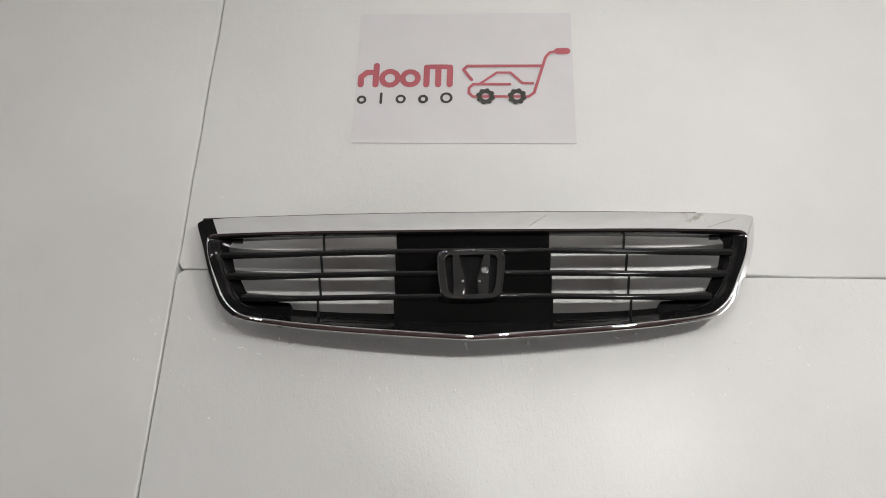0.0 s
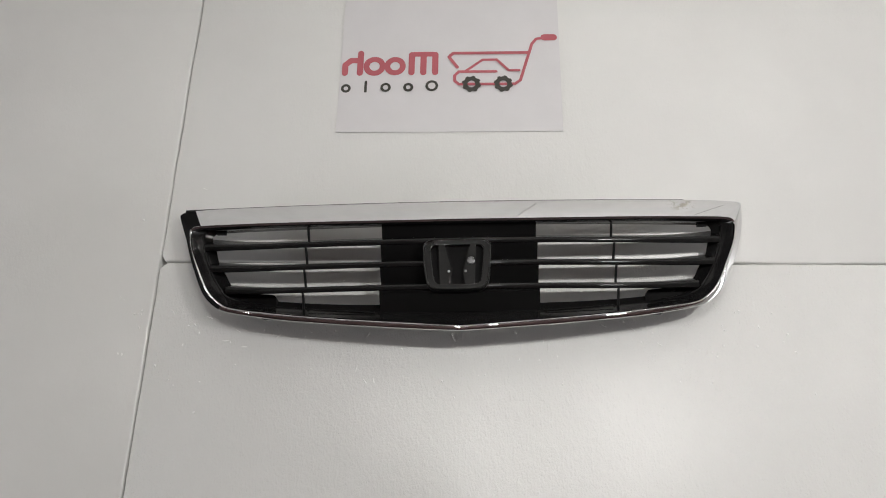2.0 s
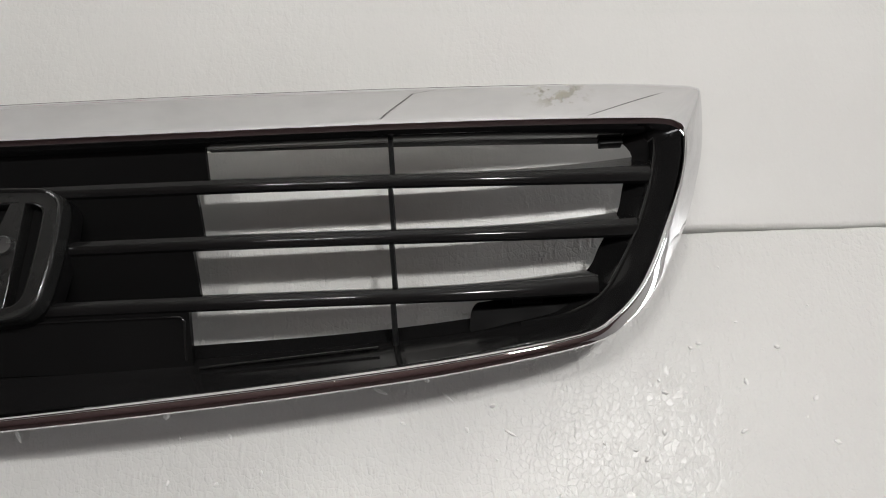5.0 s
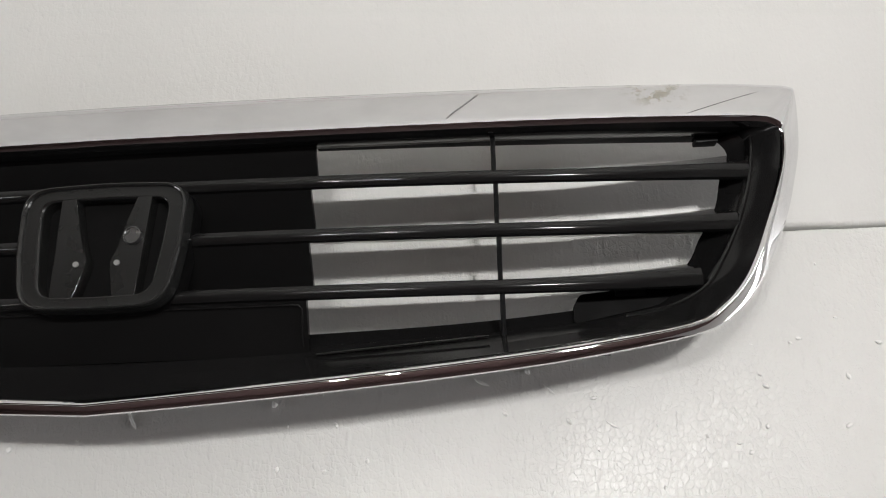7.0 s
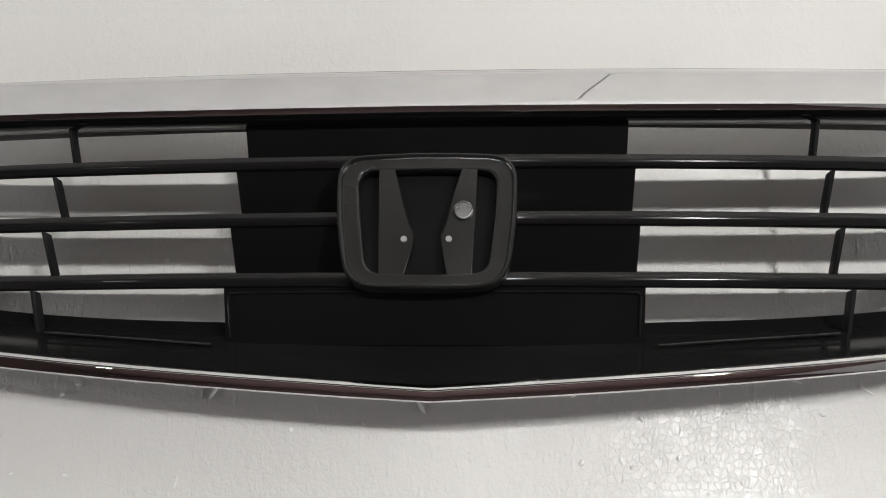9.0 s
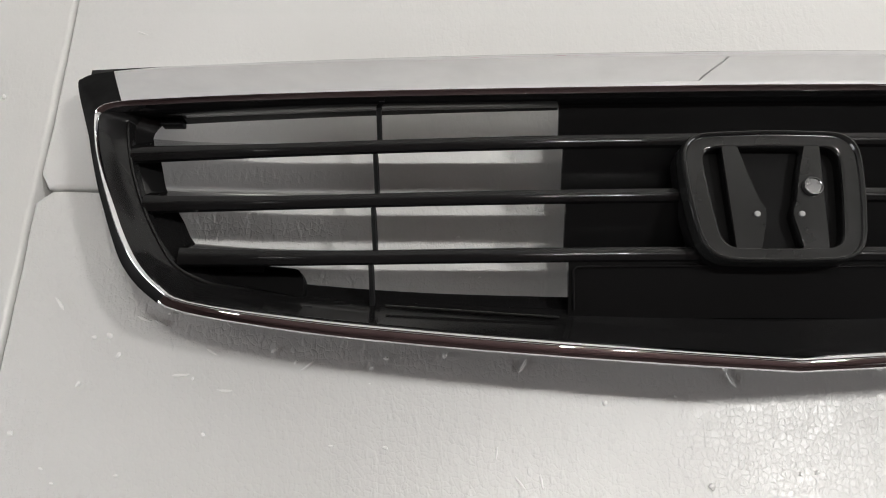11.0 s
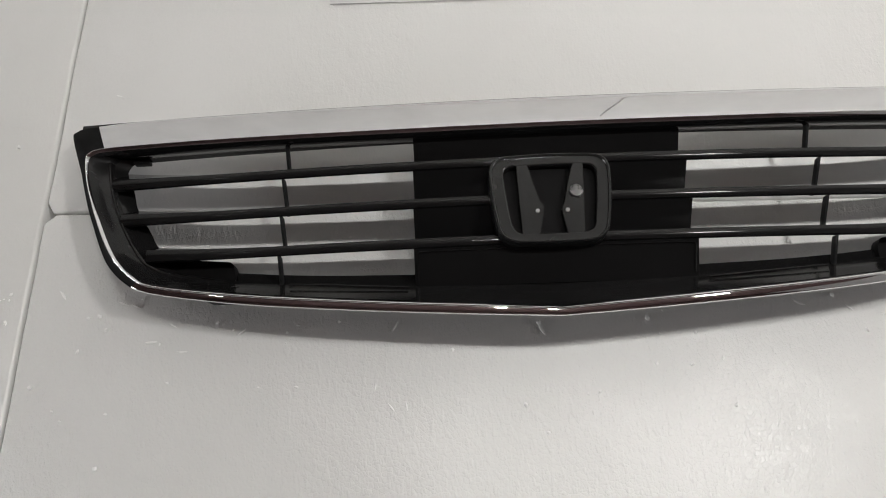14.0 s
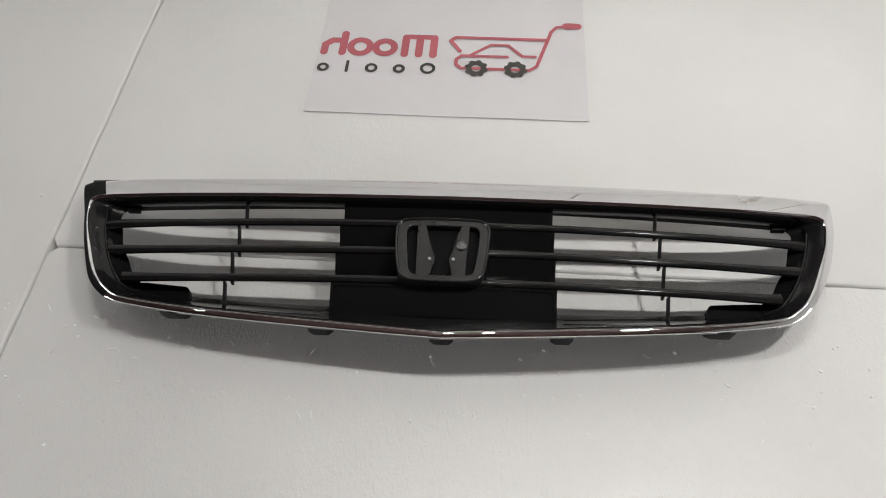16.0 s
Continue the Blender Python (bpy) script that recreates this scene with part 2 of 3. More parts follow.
# ---- the room ----
def slab(name, lo, hi, mat, label, category):
    return tagged(finish(name, block(bmesh.new(), lo, hi), mat), label, category, kind="structure")


slab("floor", (-2.2, -2.2, -0.08), (2.2, 1.0, -0.03), UNDER, "bare grey floor under the foam sheets", "floor")
slab("ceiling", (-2.2, -2.2, 2.40), (2.2, 1.0, 2.50), CEILING_PAINT, "plain dark brown ceiling", "ceiling")
def wall_panel(name, west, east, lean_west, lean_east):
    """A panel of the north wall; its sides lean by the given run over the height."""
    bm = bmesh.new()
    rows = [[(west + lean_west * (z - 0.10), y, z), (east + lean_east * (z - 0.10), y, z)] for y, z in ((0.70, -0.03), (0.80, -0.03), (0.80, 2.40), (0.70, 2.40))]
    loft(bm, [[r[0] for r in rows], [r[1] for r in rows]])
    return tagged(finish(name, bm, WHITE_WALL), "white wall panel behind the foam sheets", "wall", kind="structure")


wall_panel("wall_north", -2.2, 0.1560, 0.0, -0.45)
wall_panel("wall_north_b", 0.1590, 2.2, -0.45, 0.0)
slab("wall_north_c", (-2.2, 0.80, -0.03), (2.2, 0.90, 2.40), UNDER, "dark backing of the wall joint", "wall")
slab("wall_east", (2.10, -2.1, -0.03), (2.20, 0.70, 2.40), PALE_WALL, "plain pale grey wall", "wall")
slab("wall_west", (-2.20, -2.1, -0.03), (-2.10, 0.70, 2.40), BROWN_WALL, "dark brown wall", "wall")
slab("wall_south", (-2.2, -2.20, -0.03), (2.2, -2.10, 2.40), BROWN_WALL, "dark brown wall", "wall")


def foam_sheet(lo, hi, label, corner=0.004, seed=0, mat=FOAM):
    """A sheet with a rounded, slightly uneven rim. Its top is at height 0."""
    (x0, y0), (x1, y1) = lo, hi
    ring = []
    for (ax, ay), (bx, by) in (((x0, y0), (x1, y0)), ((x1, y0), (x1, y1)), ((x1, y1), (x0, y1)), ((x0, y1), (x0, y0))):
        long = math.hypot(bx - ax, by - ay)
        k = int(long / 0.008)
        ux, uy = (bx - ax) / long, (by - ay) / long
        for i in range(k):
            d = min(max(i / k * long, corner), long - corner)
            w = 0.0009 * noise.noise(Vector((d * 14, seed * 3.7, ax + by))) + 0.0005 * noise.noise(Vector((d * 70, seed * 1.3, ay)))
            ring.append((ax + ux * d - uy * w, ay + uy * d + ux * w))
    def inset(p, d):
        return (p[0] + (d if p[0] < x0 + 0.01 else -d if p[0] > x1 - 0.01 else 0), p[1] + (d if p[1] < y0 + 0.01 else -d if p[1] > y1 - 0.01 else 0))
    bm = bmesh.new()
    rows = []
    for d, z in ((0.0, -0.028), (0.0, -0.0026), (0.0006, -0.0010), (0.0014, -0.0003), (0.0026, 0.0)):
        rows.append([(*inset(p, d), z) for p in ring])
    loft(bm, rows)
    return tagged(finish("foam_sheet", bm, mat), label, "foam sheet", "foam sheets on the floor")


SEAM_X, SEAM_Y = -0.3765, 0.0365
foam_sheet((-2.05, -2.05), (SEAM_X - 0.0009, 0.6995), "white polystyrene foam sheet lying along the others' edges", seed=1, mat=SMOOTH_FOAM)
foam_sheet((SEAM_X + 0.0009, SEAM_Y + 0.0005), (2.05, 0.6995), "white polystyrene foam sheet under the paper", 0.005, seed=2, mat=SMOOTH_FOAM)
foam_sheet((SEAM_X + 0.0009, -2.05), (2.05, SEAM_Y - 0.0005), "white polystyrene foam sheet strewn with crumbs", 0.007, seed=3)


# ---- the grille ----
def front(x):
    """Height of the bowed front."""
    return 0.058 - 0.17 * x * x


grille = new("car_grille")
grille.matrix_world = pose(-0.0055, 0.0, 0.0, 0, 0, 1.15)
tagged(grille, "black plastic car grille with chrome surround lying on foam", "car grille")

# Half of the trim, from the middle of the top round the end to the middle of the bottom: rim of the opening and outer edge.
RIM = [(0.0, 0.0690), (0.06, 0.0690), (0.12, 0.0695), (0.18, 0.0705), (0.24, 0.0715), (0.29, 0.0720), (0.3080, 0.0718), (0.3150, 0.0700), (0.3175, 0.0655),
       (0.3145, 0.0500), (0.3090, 0.0350), (0.3030, 0.0215), (0.2950, 0.0050), (0.2860, -0.0090), (0.2740, -0.0205), (0.2580, -0.0283),
       (0.2070, -0.0365), (0.1580, -0.0420), (0.1080, -0.0465), (0.0500, -0.0508), (0.0, -0.0540)]
EDGE = [(x, 0.0993, 0.0413 - 0.11 * x * x) for x in (0.0, 0.06, 0.12, 0.18, 0.24, 0.29)] + [(0.3270, 0.0986, 0.0280), (0.3365, 0.0955, 0.0280), (0.3380, 0.0900, 0.0285),
        (0.3290, 0.0620, 0.030), (0.3225, 0.0420, 0.0315), (0.3150, 0.0235, 0.0335), (0.3045, 0.0050, 0.0365), (0.2942, -0.0105, 0.0395), (0.2810, -0.0238, 0.0415), (0.2620, -0.0333, 0.0437),
        (0.2085, -0.0428, 0.0478), (0.1590, -0.0485, 0.0508), (0.1085, -0.0530, 0.0532), (0.0500, -0.0572, 0.0548), (0.0, -0.0600, 0.0553)]


UP = Vector((0, 0, 1))


def bead_points(i, n):
    """The bead along the rim: a flat flank towards the opening, a rounded crest, a drop into the groove."""
    flat = [(-0.0008, -0.0070), (-0.0008, -0.0018), (-0.0006, -0.0014), (0.0012, -0.0001), (0.0015, 0.0001), (0.0018, 0.0000), (0.0021, -0.0004), (0.0023, -0.0012)]
    return [i + n * a + UP * b for a, b in flat]


def trim_section(i, o):
    """Section of the plated trim from rim point i to outer edge o: bead, groove, bulging face, rolled outer edge."""
    i, o = Vector(i), Vector(o)
    n = Vector((o.x - i.x, o.y - i.y, 0)).normalized()
    w = math.hypot(o.x - i.x, o.y - i.y)
    s = bead_points(i, n)
    start = i + n * 0.0025 - UP * 0.0012
    bulge = 0.010 * min(w, 0.03) + 0.06 * max(0.0, 0.012 - w)
    for u in (0.0, 0.12, 0.25, 0.4, 0.55, 0.7, 0.82, 0.92):
        s.append(start.lerp(o, u) + UP * (bulge * math.sin(math.pi * u)))
    for d in (60, 25, -10, -50):
        s.append(o - n * 0.0006 - UP * 0.0007 + 0.0007 * (UP * math.sin(radians(d)) + n * math.cos(radians(d))))
    return s + [o - n * 0.0008 - UP * 0.0050, i.lerp(o, 0.5) - UP * 0.0080]


rim3 = smooth_path([(x * 1.003, y, front(x)) for x, y in RIM], 4)
edge_left = smooth_path([(x * 1.003, y, z) for x, y, z in EDGE], 4)
# The plated corner at the east end is cut a little shorter and rounder than the bare tab at the other.
SHORT = {0.3270: (0.3215, 0.0990), 0.3365: (0.3320, 0.0972), 0.3380: (0.3343, 0.0920), 0.3290: (0.3300, 0.0640), 0.3225: (0.3228, 0.0420)}
edge3 = smooth_path([(SHORT.get(x, (x, y))[0] * 1.003, SHORT.get(x, (x, y))[1], z) for x, y, z in EDGE], 4)
flip = lambda pts: [Vector((-p.x, p.y, p.z)) for p in pts]
# The top band begins beside the bare tab and runs over the right end and along the bottom to the left end.
corner = next(k for k, p in enumerate(rim3) if p.x > 0.303)
left_rim, left_edge = flip(rim3)[::-1], flip(edge_left)[::-1]
half = len(rim3)
band = [trim_section(i, o) for i, o in zip(left_rim[half - corner - 1:-1] + rim3, left_edge[half - corner - 1:-1] + edge3)]
part("chrome_surround", loft(bmesh.new(), band + [trim_section(i, o) for i, o in zip(left_rim[1:half // 4 + 3], left_edge[1:half // 4 + 3])]), CHROME, grille, "scratched bright chrome surround", 50.0)


def bead_section(i, o, out=0.0023):
    i, o = Vector(i), Vector(o)
    n = Vector((o.x - i.x, o.y - i.y, 0)).normalized()
    return bead_points(i, n) + [i + n * out - UP * 0.0014, i + n * out - UP * 0.0060]


a, z = half // 4 + 2, half - corner
part("chrome_bead", loft(bmesh.new(), [bead_section(i, o) for i, o in zip(left_rim[a:z], left_edge[a:z])]), CHROME, grille, "thin bright chrome line", 50.0)
tab = []
for i, o in list(zip(left_rim, left_edge))[a:z + 3]:
    n = Vector((o.x - i.x, o.y - i.y, 0)).normalized()
    up = Vector((0, 0, 1))
    o = i.lerp(o, 0.66 + 0.34 * min(1.0, max(0.0, (o.y - 0.062) / 0.026, (0.020 - o.y) / 0.03)))
    tab.append([i + n * 0.0021 - up * 0.0080, i + n * 0.0021 - up * 0.0024, i.lerp(o, 0.5) - up * 0.0016, o + n * 0.0002 - up * 0.0008, o - up * 0.0040, o - n * 0.001 - up * 0.0090])
part("end_bracket", loft(bmesh.new(), tab), DULL, grille, "bare black plastic end tab")
part("top_flange", loft(bmesh.new(), [[(x, 0.0993 + dy, 0.0355 - 0.11 * x * x + dz) for dy, dz in ((-0.006, 0), (0.0013, 0), (0.0017, 0.0006), (0.0017, 0.0030), (0.0011, 0.0034), (-0.006, 0.0034))] for x in np.linspace(-0.334, 0.268, 24)]), BLACK, grille)

# Black bowl inside the rim: rim, ledge, foot.
LEDGE = [(0.0, 0.0730), (0.06, 0.0730), (0.12, 0.0735), (0.18, 0.0745), (0.24, 0.0750), (0.29, 0.0750), (0.3020, 0.0740), (0.3065, 0.0715), (0.3080, 0.0660),
         (0.3040, 0.0480), (0.2985, 0.0330), (0.2920, 0.0190), (0.2830, 0.0040), (0.2740, -0.0080), (0.2620, -0.0148), (0.2450, -0.0188),
         (0.2000, -0.0240), (0.1550, -0.0270), (0.1080, -0.0293), (0.0500, -0.0315), (0.0, -0.0330)]
FOOT = [(0.0, 0.0790), (0.06, 0.0790), (0.12, 0.0790), (0.18, 0.0790), (0.24, 0.0785), (0.286, 0.0780), (0.2925, 0.0765), (0.2940, 0.0730), (0.2990, 0.0640),
        (0.2930, 0.0500), (0.2895, 0.0380), (0.2855, 0.0300), (0.2775, 0.0180), (0.2710, 0.0070), (0.2560, -0.0060), (0.2380, -0.0110),
        (0.2000, -0.0160), (0.1550, -0.0197), (0.1080, -0.0217), (0.0500, -0.0232), (0.0, -0.0240)]
SINK = [0.0125] * 13 + [0.0140, 0.0165, 0.0190] + [0.0215] * 5
ledge3 = smooth_path([(x, y, front(x) - d) for (x, y), d in zip(LEDGE, SINK)], 4)
foot3 = smooth_path([(x, y, front(x) - 0.0300 + 0.0060 * max(0.0, abs(x) - 0.24) / 0.05) for x, y in FOOT], 4)


def bowl_section(r, l, f):
    n = Vector((r.x - l.x, r.y - l.y, 0)).normalized()
    up = Vector((0, 0, 1))
    s = [r - n * 0.0006 - up * 0.0014, r.lerp(l, 0.5) + n * 0.0006 - up * 0.0004, l + n * 0.0012 + up * 0.0006, l, l.lerp(f, 0.15) - up * 0.0030, f]
    return s + [f + n * 0.0015 - up * 0.001, l + n * 0.003 - up * 0.006, r + n * 0.001 - up * 0.0075]


bowl = [bowl_section(*p) for p in zip(rim3, ledge3, foot3)]
other = [bowl_section(*p) for p in zip(left_rim, flip(ledge3)[::-1], flip(foot3)[::-1])]
part("inner_frame", loft(bmesh.new(), bowl + other[1:-1], ring=True), BLACK, grille)

# Plates that close the low outer corners behind the lowest bar.
for side in (-1, 1):
    line = [(side * x, y) for x, y in ((0.2135, -0.0125), (0.2160, -0.0085), (0.2560, -0.0040), (0.2700, -0.0040), (0.2620, -0.0120), (0.2450, -0.0160), (0.2120, -0.0225))]
    part("corner_plate", prism(bmesh.new(), rounded(line, 0.003), 0.018, lambda x, y: front(x) - 0.0240), DULL, grille)

# Rounded ribs along the ledge and on the lower middle panel.
def rod(points, radius, k=8):
    rows = []
    pts = [Vector(p) for p in points]
    for i, p in enumerate(pts):
        d = (pts[min(i + 1, len(pts) - 1)] - pts[max(i - 1, 0)]).normalized()
        u = d.cross(Vector((0, 0, 1))).normalized()
        w = u.cross(d)
        rows.append([p + radius * (u * math.cos(6.28319 * j / k) + w * math.sin(6.28319 * j / k)) for j in range(k)])
    return loft(bmesh.new(), rows)


side_ledge = [p for p in ledge3 if p.x > 0.235 and p.y < 0.069]
for line in (side_ledge, flip(side_ledge)):
    part("ledge_rib", rod(line, 0.0011), BLACK, grille)
low = lambda x, y: (x, y, front(x) - 0.0082 - 0.0100 * (-0.0112 - y) / 0.0233)
part("panel_rib", rod([low(-0.0880, -0.0310), low(-0.0885, -0.0150), low(-0.0870, -0.0135)] + [low(x, -0.0132) for x in np.linspace(-0.08, 0.08, 13)] + [low(0.0870, -0.0135), low(0.0885, -0.0150), low(0.0880, -0.0310)], 0.0006), BLACK, grille)
for side in (-1, 1):
    part("sill_rib", rod([(side * x, -0.0352 + 0.010 * (x - 0.095) / 0.08 * 0.6, front(x) - 0.0135) for x in np.linspace(0.095, 0.172, 8)], 0.0006), BLACK, grille)

# Three bowed bars with a rounded nose.
NOSE = [(0.0036, -0.0088), (0.0027, -0.0068), (0.0006, -0.0058), (-0.0016, -0.0060), (-0.0030, -0.0071), (-0.0034, -0.0090)]
for mid, reach, lean in ((0.0468, 0.304, 0.0108), (0.0196, 0.294, 0.0088), (-0.0080, 0.272, 0.0072)):
    rows = []
    tail = [(lean * 0.45 - 0.0022, -0.0170), (lean - 0.0012, -0.0265), (lean + 0.0012, -0.0265), (lean * 0.45 + 0.0028, -0.0170)]
    for x in np.linspace(-reach, reach, 49):
        e = max(0.0, (abs(x) - reach + 0.10) / 0.10)
        fat = 1.0 + 0.45 * e * e
        rows.append([(x, mid + 0.0042 * e * e + y * fat, front(x) + z - 0.0055 * e * e) for y, z in NOSE + tail])
    part("bar", loft(bmesh.new(), rows), BLACK, grille)

# Closed middle: a sloping panel in each gap between the bars.
GAPS = ((0.0740, -0.0120, 0.0540, -0.0240), (0.0436, -0.0090, 0.0240, -0.0240), (0.0164, -0.0090, -0.0040, -0.0240), (-0.0112, -0.0090, -0.0345, -0.0190))
for hi, dh, lo, dl in GAPS:
    rows = []
    for x in np.linspace(-0.0905, 0.0905, 15):
        rows.append([(x, hi, front(x) + dh), (x, lo, front(x) + dl), (x, lo - 0.0005, front(x) + dl - 0.003), (x, hi + 0.001, front(x) + dh - 0.003)])
    part("centre_panel", loft(bmesh.new(), rows), DEEP, grille)
for side in (-1, 1):
    # Thin dividers that slope back from bar to bar, and the rib behind the top row.
    for hi, dh, lo, dl in GAPS:
        rows = []
        for y, d in ((hi, dh), (lo + (0.006 if lo < -0.03 else 0.0), dl)):
            rows.append([(side * 0.1790 + dx, y, front(0.179) + d + dz) for dx, dz in ((-0.0007, 0.0), (0.0007, 0.0), (0.0012, -0.0010), (0.0011, -0.0050), (-0.0011, -0.0050), (-0.0012, -0.0010))])
        part("divider", loft(bmesh.new(), rows), MATTE, grille)
    rows = [[(side * x, 0.0735 + y, front(x) - 0.0215 + z) for y, z in ((-0.0014, -0.003), (0.0014, -0.003), (0.0014, 0.003), (0.0, 0.0036), (-0.0014, 0.003))] for x in np.linspace(0.09, 0.2935, 18)]
    part("back_rib", loft(bmesh.new(), rows), BLACK, grille)
    part("rib_hook", block(bmesh.new(), (min(side * 0.283, side * 0.2945), 0.0700, 0.018), (max(side * 0.283, side * 0.2945), 0.0725, 0.024), 0.0005), MATTE, grille)
    for x, y in ((0.306, 0.0880), (0.060, 0.0925), (0.240, -0.0085)):
        part("mounting_foot", block(bmesh.new(), (side * x - 0.007, y - 0.0015, 0.0), (side * x + 0.007, y + 0.0015, 0.026), 0.0006), MATTE, grille)
for x, y, w in ((-0.2185, -0.0350, 0.026), (-0.0975, -0.0445, 0.020), (0.0, -0.0490, 0.019), (0.0955, -0.0450, 0.018), (0.2195, -0.0350, 0.025)):
    part("clip", prism(bmesh.new(), [(x - w / 2, y + 0.006), (x + w / 2, y + 0.006), (x + w / 2, y + 0.001), (x + w * 0.32, y - 0.0025), (x - w * 0.3, y - 0.0025), (x - w / 2, y)], 0.024, 0.0385, 0.0006), MATTE, grille)

# Badge mount.
badge = new("badge_mount")
badge.parent = grille
badge.location = (-0.0014, 0.0006, 0.0)
badge["label"] = "dark grey plastic badge carrier"
OUT = [(-0.0400, 0.0440), (0.0, 0.0457), (0.0388, 0.0440), (0.0380, 0.0150), (0.0330, -0.0150), (0.0, -0.0160), (-0.0340, -0.0150), (-0.0393, 0.0150)]
HOLE = [(-0.0305, 0.0371), (0.0, 0.0376), (0.0298, 0.0371), (0.0281, 0.0150), (0.0250, -0.0088), (0.0, -0.0092), (-0.0254, -0.0088), (-0.0286, 0.0150)]
outer, inner = rounded(OUT, 0.0125, 6), rounded(HOLE, 0.0075, 6)
rows = []
for u, h in ((0.0, 0.0520), (0.0, 0.0598), (0.03, 0.0611), (0.08, 0.0618), (0.14, 0.0620), (0.20, 0.0617), (0.245, 0.0609), (0.27, 0.0602), (0.32, 0.0601), (0.82, 0.0606), (0.92, 0.0605), (0.97, 0.0601), (1.0, 0.0592), (1.0, 0.0490)):
    rows.append([(a + (c - a) * u, b + (d - b) * u, h) for (a, b), (c, d) in zip(outer, inner)])
part("ring", loft(bmesh.new(), rows, capped=False), GREY, badge)
part("plate", prism(bmesh.new(), rounded(OUT, 0.0125, 6), 0.0440, 0.0536), DULL, badge)
LEG_A = [(-0.0215, 0.0392), (-0.0148, 0.0392), (-0.0112, 0.0235), (-0.0078, 0.0118), (-0.0056, 0.0085), (-0.0062, 0.0035), (-0.0098, -0.0104), (-0.0202, -0.0104)]
LEG_B = [(0.0150, 0.0392), (0.0213, 0.0392), (0.0185, -0.0104), (0.0082, -0.0104), (0.0060, 0.0035), (0.0054, 0.0070), (0.0078, 0.0118), (0.0110, 0.0260)]
for line in (LEG_A, LEG_B):
    part("post", prism(bmesh.new(), rounded(line, 0.0018, 3), 0.0480, 0.0604, 0.0003), GREY, badge, angle=12.0)


def disc(r, low, high, k=24, dome=0.0):
    return loft(bmesh.new(), [[(s * r * math.cos(6.2832 * i / k), s * r * math.sin(6.2832 * i / k), h) for i in range(k)] for s, h in ((1, low), (1, high - 0.2 * (high - low)), (0.86, high), (0.5, high + dome), (0.02, high + dome))])


for x in (-0.0104, 0.0084):
    part("pin", disc(0.0013, 0.0, 0.0010), PIN, badge).location = (x + 0.0005, 0.0058, 0.0603)
head = [[(r * math.cos(0.2618 * i), r * math.sin(0.2618 * i), h) for i in range(24)] for r, h in ((0.0042, 0.0), (0.0042, 0.0017), (0.0040, 0.0022), (0.0036, 0.0023), (0.0033, 0.0018), (0.0001, 0.0018))]
screw = part("screw", loft(bmesh.new(), head), STEEL, badge, "pale flat screw head with a raised rim")
screw.location = (0.0150, 0.0182, 0.0603)

# ---- the printed sheet ----
PX, PY = -0.170, 0.2155
sheet = new("paper_sheet")
sheet.matrix_world = pose(PX, PY, 0.0, 0, 0, 0)
tagged(sheet, "white paper sheet with red and black shop logo on foam", "paper sheet")


def lie(x, y):
    """Height of the sheet: nearly flat with a faintly lifted near edge."""
    return 0.0012 + 0.0008 * max(0.0, 1 - y / 0.03) ** 2 * (0.55 + 0.45 * math.sin(x * 30.0 + 1.0)) + 0.0006 * max(0.0, 1 - (0.297 - x) / 0.02) ** 2


xs, ys = np.linspace(0, 0.297, 40), np.concatenate([np.linspace(0, 0.03, 10), np.linspace(0.05, 0.21, 10)])
bm = bmesh.new()
grid = [[[bm.verts.new((x, y, lie(x, y) - d)) for x in xs] for y in ys] for d in (0.0, 0.0006)]
for leaf in grid:
    for r0, r1 in zip(leaf, leaf[1:]):
        for i in range(len(xs) - 1):
            bm.faces.new((r0[i], r0[i + 1], r1[i + 1], r1[i]))
rims = [[r[0] for r in leaf] + leaf[-1][1:] + [r[-1] for r in leaf[-2::-1]] + leaf[0][-2:0:-1] for leaf in grid]
for i in range(len(rims[0])):
    bm.faces.new((rims[0][i - 1], rims[0][i], rims[1][i], rims[1][i - 1]))
part("page", bm, PAPER, sheet)


LAYER = [0.0016]


def stroke(name, points, width, mat, closed=False):
    """A flat printed line with round ends, given in the room's plan."""
    pts = [Vector((x - PX, y - PY)) for x, y in points]
    bm = bmesh.new()
    h = LAYER[0]
    for a, b in zip(pts, pts[1:]):
        d = (b - a).normalized()
        n = Vector((-d.y, d.x)) * (width / 2)
        out = []
        for centre, sign in ((b, 1), (a, -1)):
            for k in range(7):
                t = -math.pi / 2 + math.pi * k / 6
                out.append(centre + sign * (d * math.cos(t) * width / 2 + n * math.sin(t)))
        bm.faces.new([bm.verts.new((p.x, p.y, h)) for p in out])
        h += 0.00003
    LAYER[0] = h
    return part(name, bm, mat, sheet)


def ring_mark(name, x, y, r0, r1, mat, teeth=0):
    bm = bmesh.new()
    LAYER[0] += 0.00003
    k = 64
    rows = []
    for r in (r0, r1):
        rows.append([bm.verts.new((x - PX + q * math.cos(6.28319 * i / k), y - PY + q * math.sin(6.28319 * i / k), LAYER[0])) for i in range(k) for q in [r * (1.14 if teeth and r == r1 and (i * teeth // 32) % 2 else 1.0)]])
    for i in range(k):
        bm.faces.new((rows[0][i], rows[0][(i + 1) % k], rows[1][(i + 1) % k], rows[1][i]))
    return part(name, bm, mat, sheet)


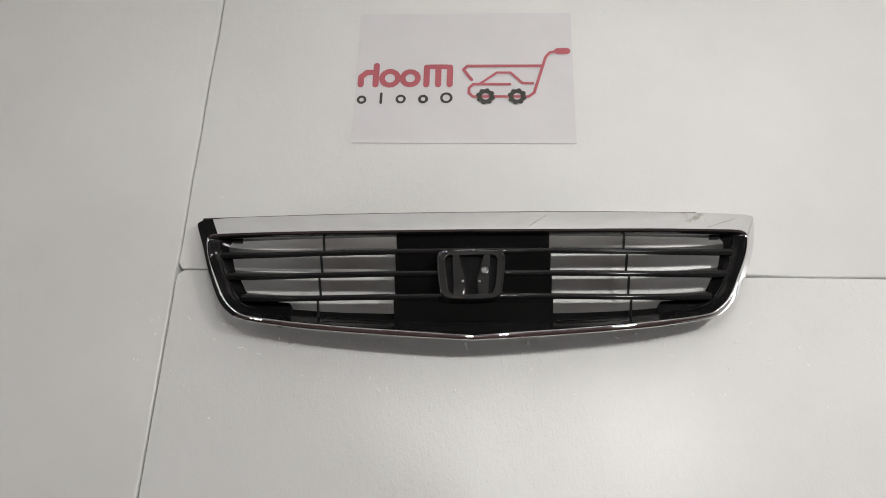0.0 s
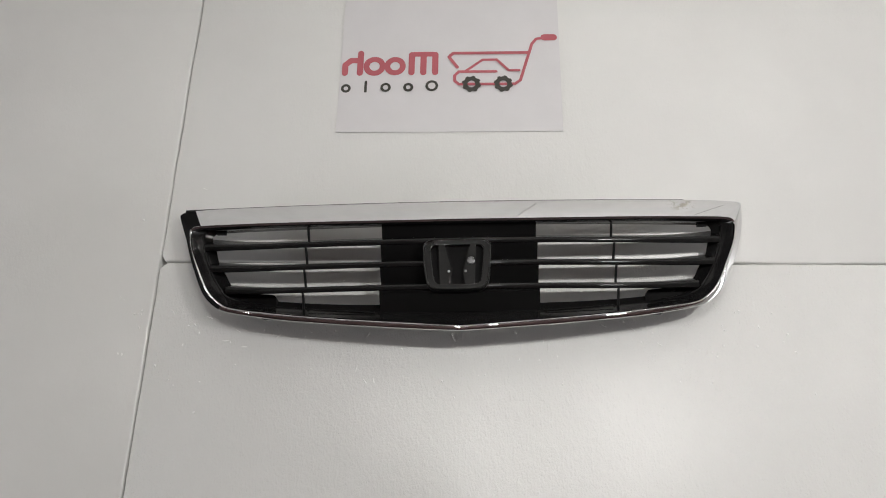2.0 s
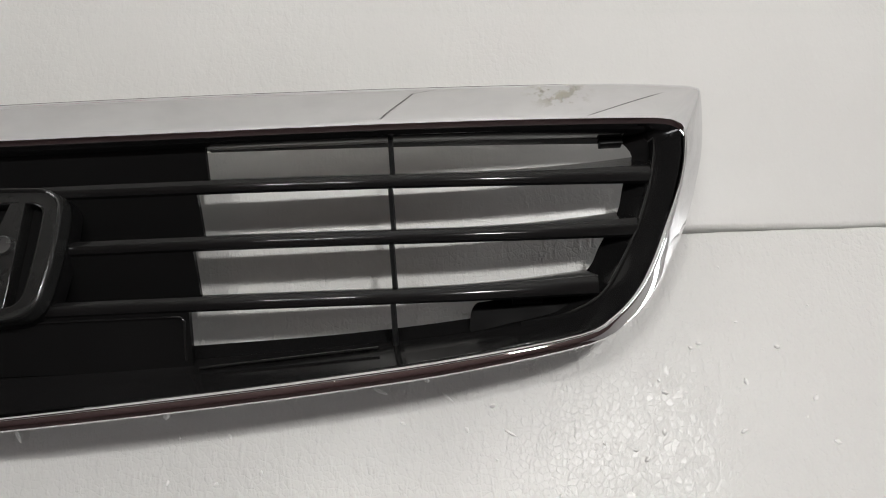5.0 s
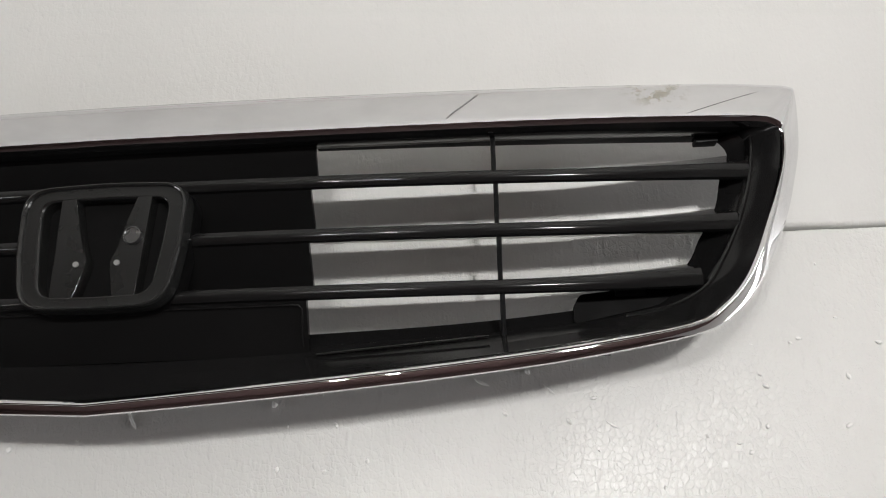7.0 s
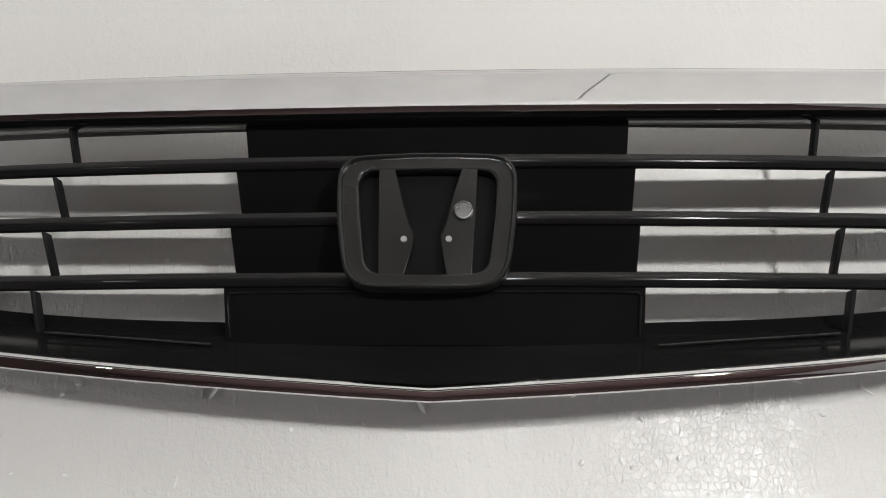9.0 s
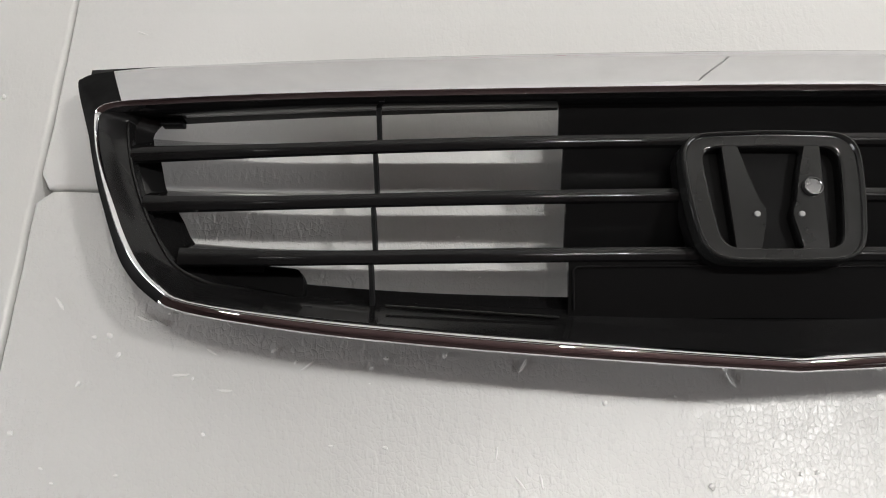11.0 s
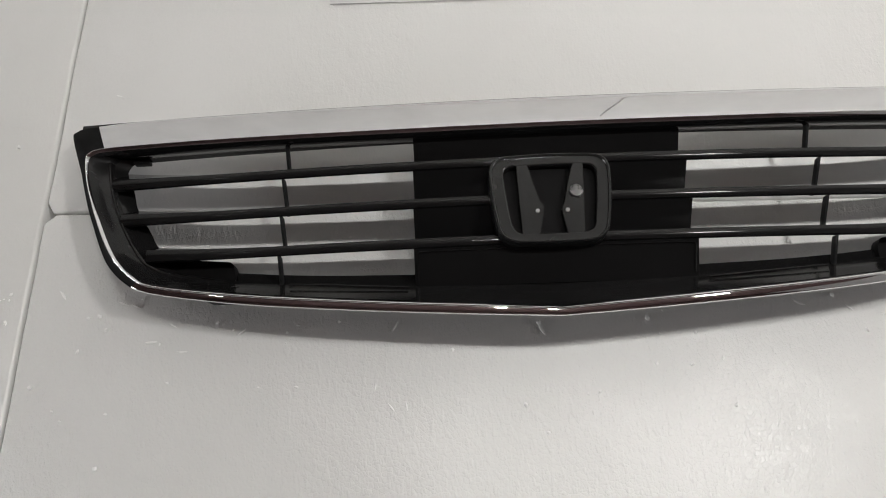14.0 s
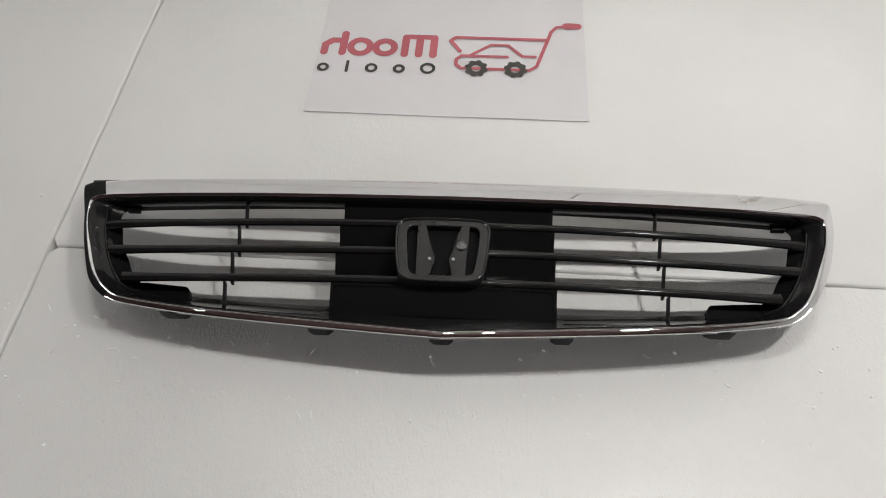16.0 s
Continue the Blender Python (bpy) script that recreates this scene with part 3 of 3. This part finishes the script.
W = 0.0085
stroke("red_mark", [(-0.1430, 0.3375), (-0.1430, 0.3060)], W, RED)
stroke("red_mark", [(-0.1445, 0.3260), (-0.1560, 0.3260), (-0.1635, 0.3190), (-0.1635, 0.3060)], W, RED)
ring_mark("red_mark", -0.1235, 0.3165, 0.0070, 0.0150, RED)
ring_mark("red_mark", -0.0955, 0.3165, 0.0065, 0.0145, RED)
for x in (-0.0730, -0.0570, -0.0410):
    stroke("red_mark", [(x, 0.3345), (x, 0.3060)], W, RED)
stroke("red_mark", [(-0.0700, 0.3350), (-0.0440, 0.3350)], 0.0075, RED)
ring_mark("dark_mark", -0.1605, 0.2820, 0.0030, 0.0066, INK)
stroke("dark_mark", [(-0.1340, 0.2920), (-0.1340, 0.2770)], 0.0036, INK)
ring_mark("dark_mark", -0.1070, 0.2830, 0.0036, 0.0070, INK)
ring_mark("dark_mark", -0.0765, 0.2830, 0.0030, 0.0068, INK)
ring_mark("dark_mark", -0.0450, 0.2850, 0.0050, 0.0085, INK)
stroke("cart_mark", [(0.104, 0.3595), (0.096, 0.3580), (0.090, 0.350), (0.0735, 0.293), (0.066, 0.2870), (-0.009, 0.2870), (-0.0145, 0.2925), (-0.0145, 0.3005), (-0.009, 0.3065), (0.041, 0.3065)], 0.0040, RED)
stroke("cart_mark", [(0.086, 0.336), (-0.017, 0.336), (-0.0225, 0.330), (-0.011, 0.3135)], 0.0044, RED)
stroke("cart_mark", [(0.0, 0.307), (0.023, 0.325), (0.042, 0.325), (0.058, 0.308), (0.072, 0.308)], 0.0036, RED)
stroke("cart_mark", [(0.107, 0.3600), (0.1195, 0.3600)], 0.0100, RED)
for x in (0.008, 0.0505):
    ring_mark("gear_mark", x, 0.2870, 0.0052, 0.0112, INK, teeth=8)


# ---- crumbs of foam ----
def crumb(seed, long):
    """A torn bead or sliver of polystyrene resting on its base."""
    rnd = random.Random(seed)
    bm = bmesh.new()
    bmesh.ops.create_icosphere(bm, subdivisions=2, radius=1.0)
    s = Vector((rnd.uniform(-9, 9), rnd.uniform(-9, 9), 0))
    for v in bm.verts:
        v.co *= 1.0 + 0.5 * noise.noise(v.co * 1.4 + s)
        v.co = Vector((v.co.x * long, v.co.y + (0.05 * v.co.x ** 2 * long * long / 4 if long > 3 else 0), v.co.z * 0.8))
    low = min(v.co.z for v in bm.verts)
    for v in bm.verts:
        v.co.z -= low
    return finish("foam_crumb", bm, CRUMB, angle=60)


def strew(spots, bead, long, label):
    first = None
    for k, (x, y, size, turn) in enumerate(spots):
        if first is None or k % 5 == 0:
            ob = tagged(crumb(k * 7 + int(long * 3), long), label, "foam crumb", "loose foam crumbs")
            ob.scale = (size,) * 3
            ob.matrix_basis = pose(x, y, 0.0, 0, 0, turn) @ Matrix.Scale(size, 4)
            first = ob
        else:
            ob = copy_thing(first, pose(x, y, 0.0, 0, 0, turn))
            ob.scale = (size,) * 3


BEADS = [(-0.187, -0.056), (-0.151, -0.049), (-0.267, -0.090), (0.060, -0.050), (-0.014, -0.052), (0.186, -0.036), (-0.389, -0.046), (-0.329, -0.044), (-0.321, -0.043),
         (-0.025, -0.107), (-0.011, -0.125), (-0.362, -0.092), (-0.308, -0.145), (-0.073, -0.070), (-0.406, 0.092), (-0.336, 0.025)]
SLIVERS = [(-0.350, -0.027, 130), (-0.305, -0.034, -20), (-0.296, -0.036, -25), (-0.268, -0.050, -30), (-0.282, -0.062, 5), (-0.259, -0.069, 0), (-0.012, -0.057, -60), (0.163, -0.041, -25),
           (0.196, -0.045, -40), (0.225, -0.062, -30), (-0.114, -0.108, -50), (-0.104, -0.107, -80), (-0.125, -0.095, 80), (-0.333, 0.135, -20), (-0.219, -0.056, 40), (0.261, 0.004, 35), (-0.334, 0.032, -60), (-0.112, -0.053, 60)]
rnd = random.Random(4)
strew([(x, y, rnd.uniform(0.0009, 0.0015), rnd.uniform(0, 360)) for x, y in BEADS], 1, 1.15, "small white foam bead on the foam sheet")
strew([(x, y, rnd.uniform(0.0005, 0.0008), t) for x, y, t in SLIVERS], 2, 5.5, "thin white foam sliver on the foam sheet")
extra = []
while len(extra) < 84:
    x, y = rnd.uniform(-0.44, 0.40), rnd.gauss(-0.055, 0.035)
    if y < 0.03 and abs(x - SEAM_X) > 0.01:
        extra.append((x, y, rnd.uniform(0.0004, 0.0010), rnd.uniform(0, 360)))
strew(extra, 3, 1.8, "tiny white foam fleck on the foam sheet")
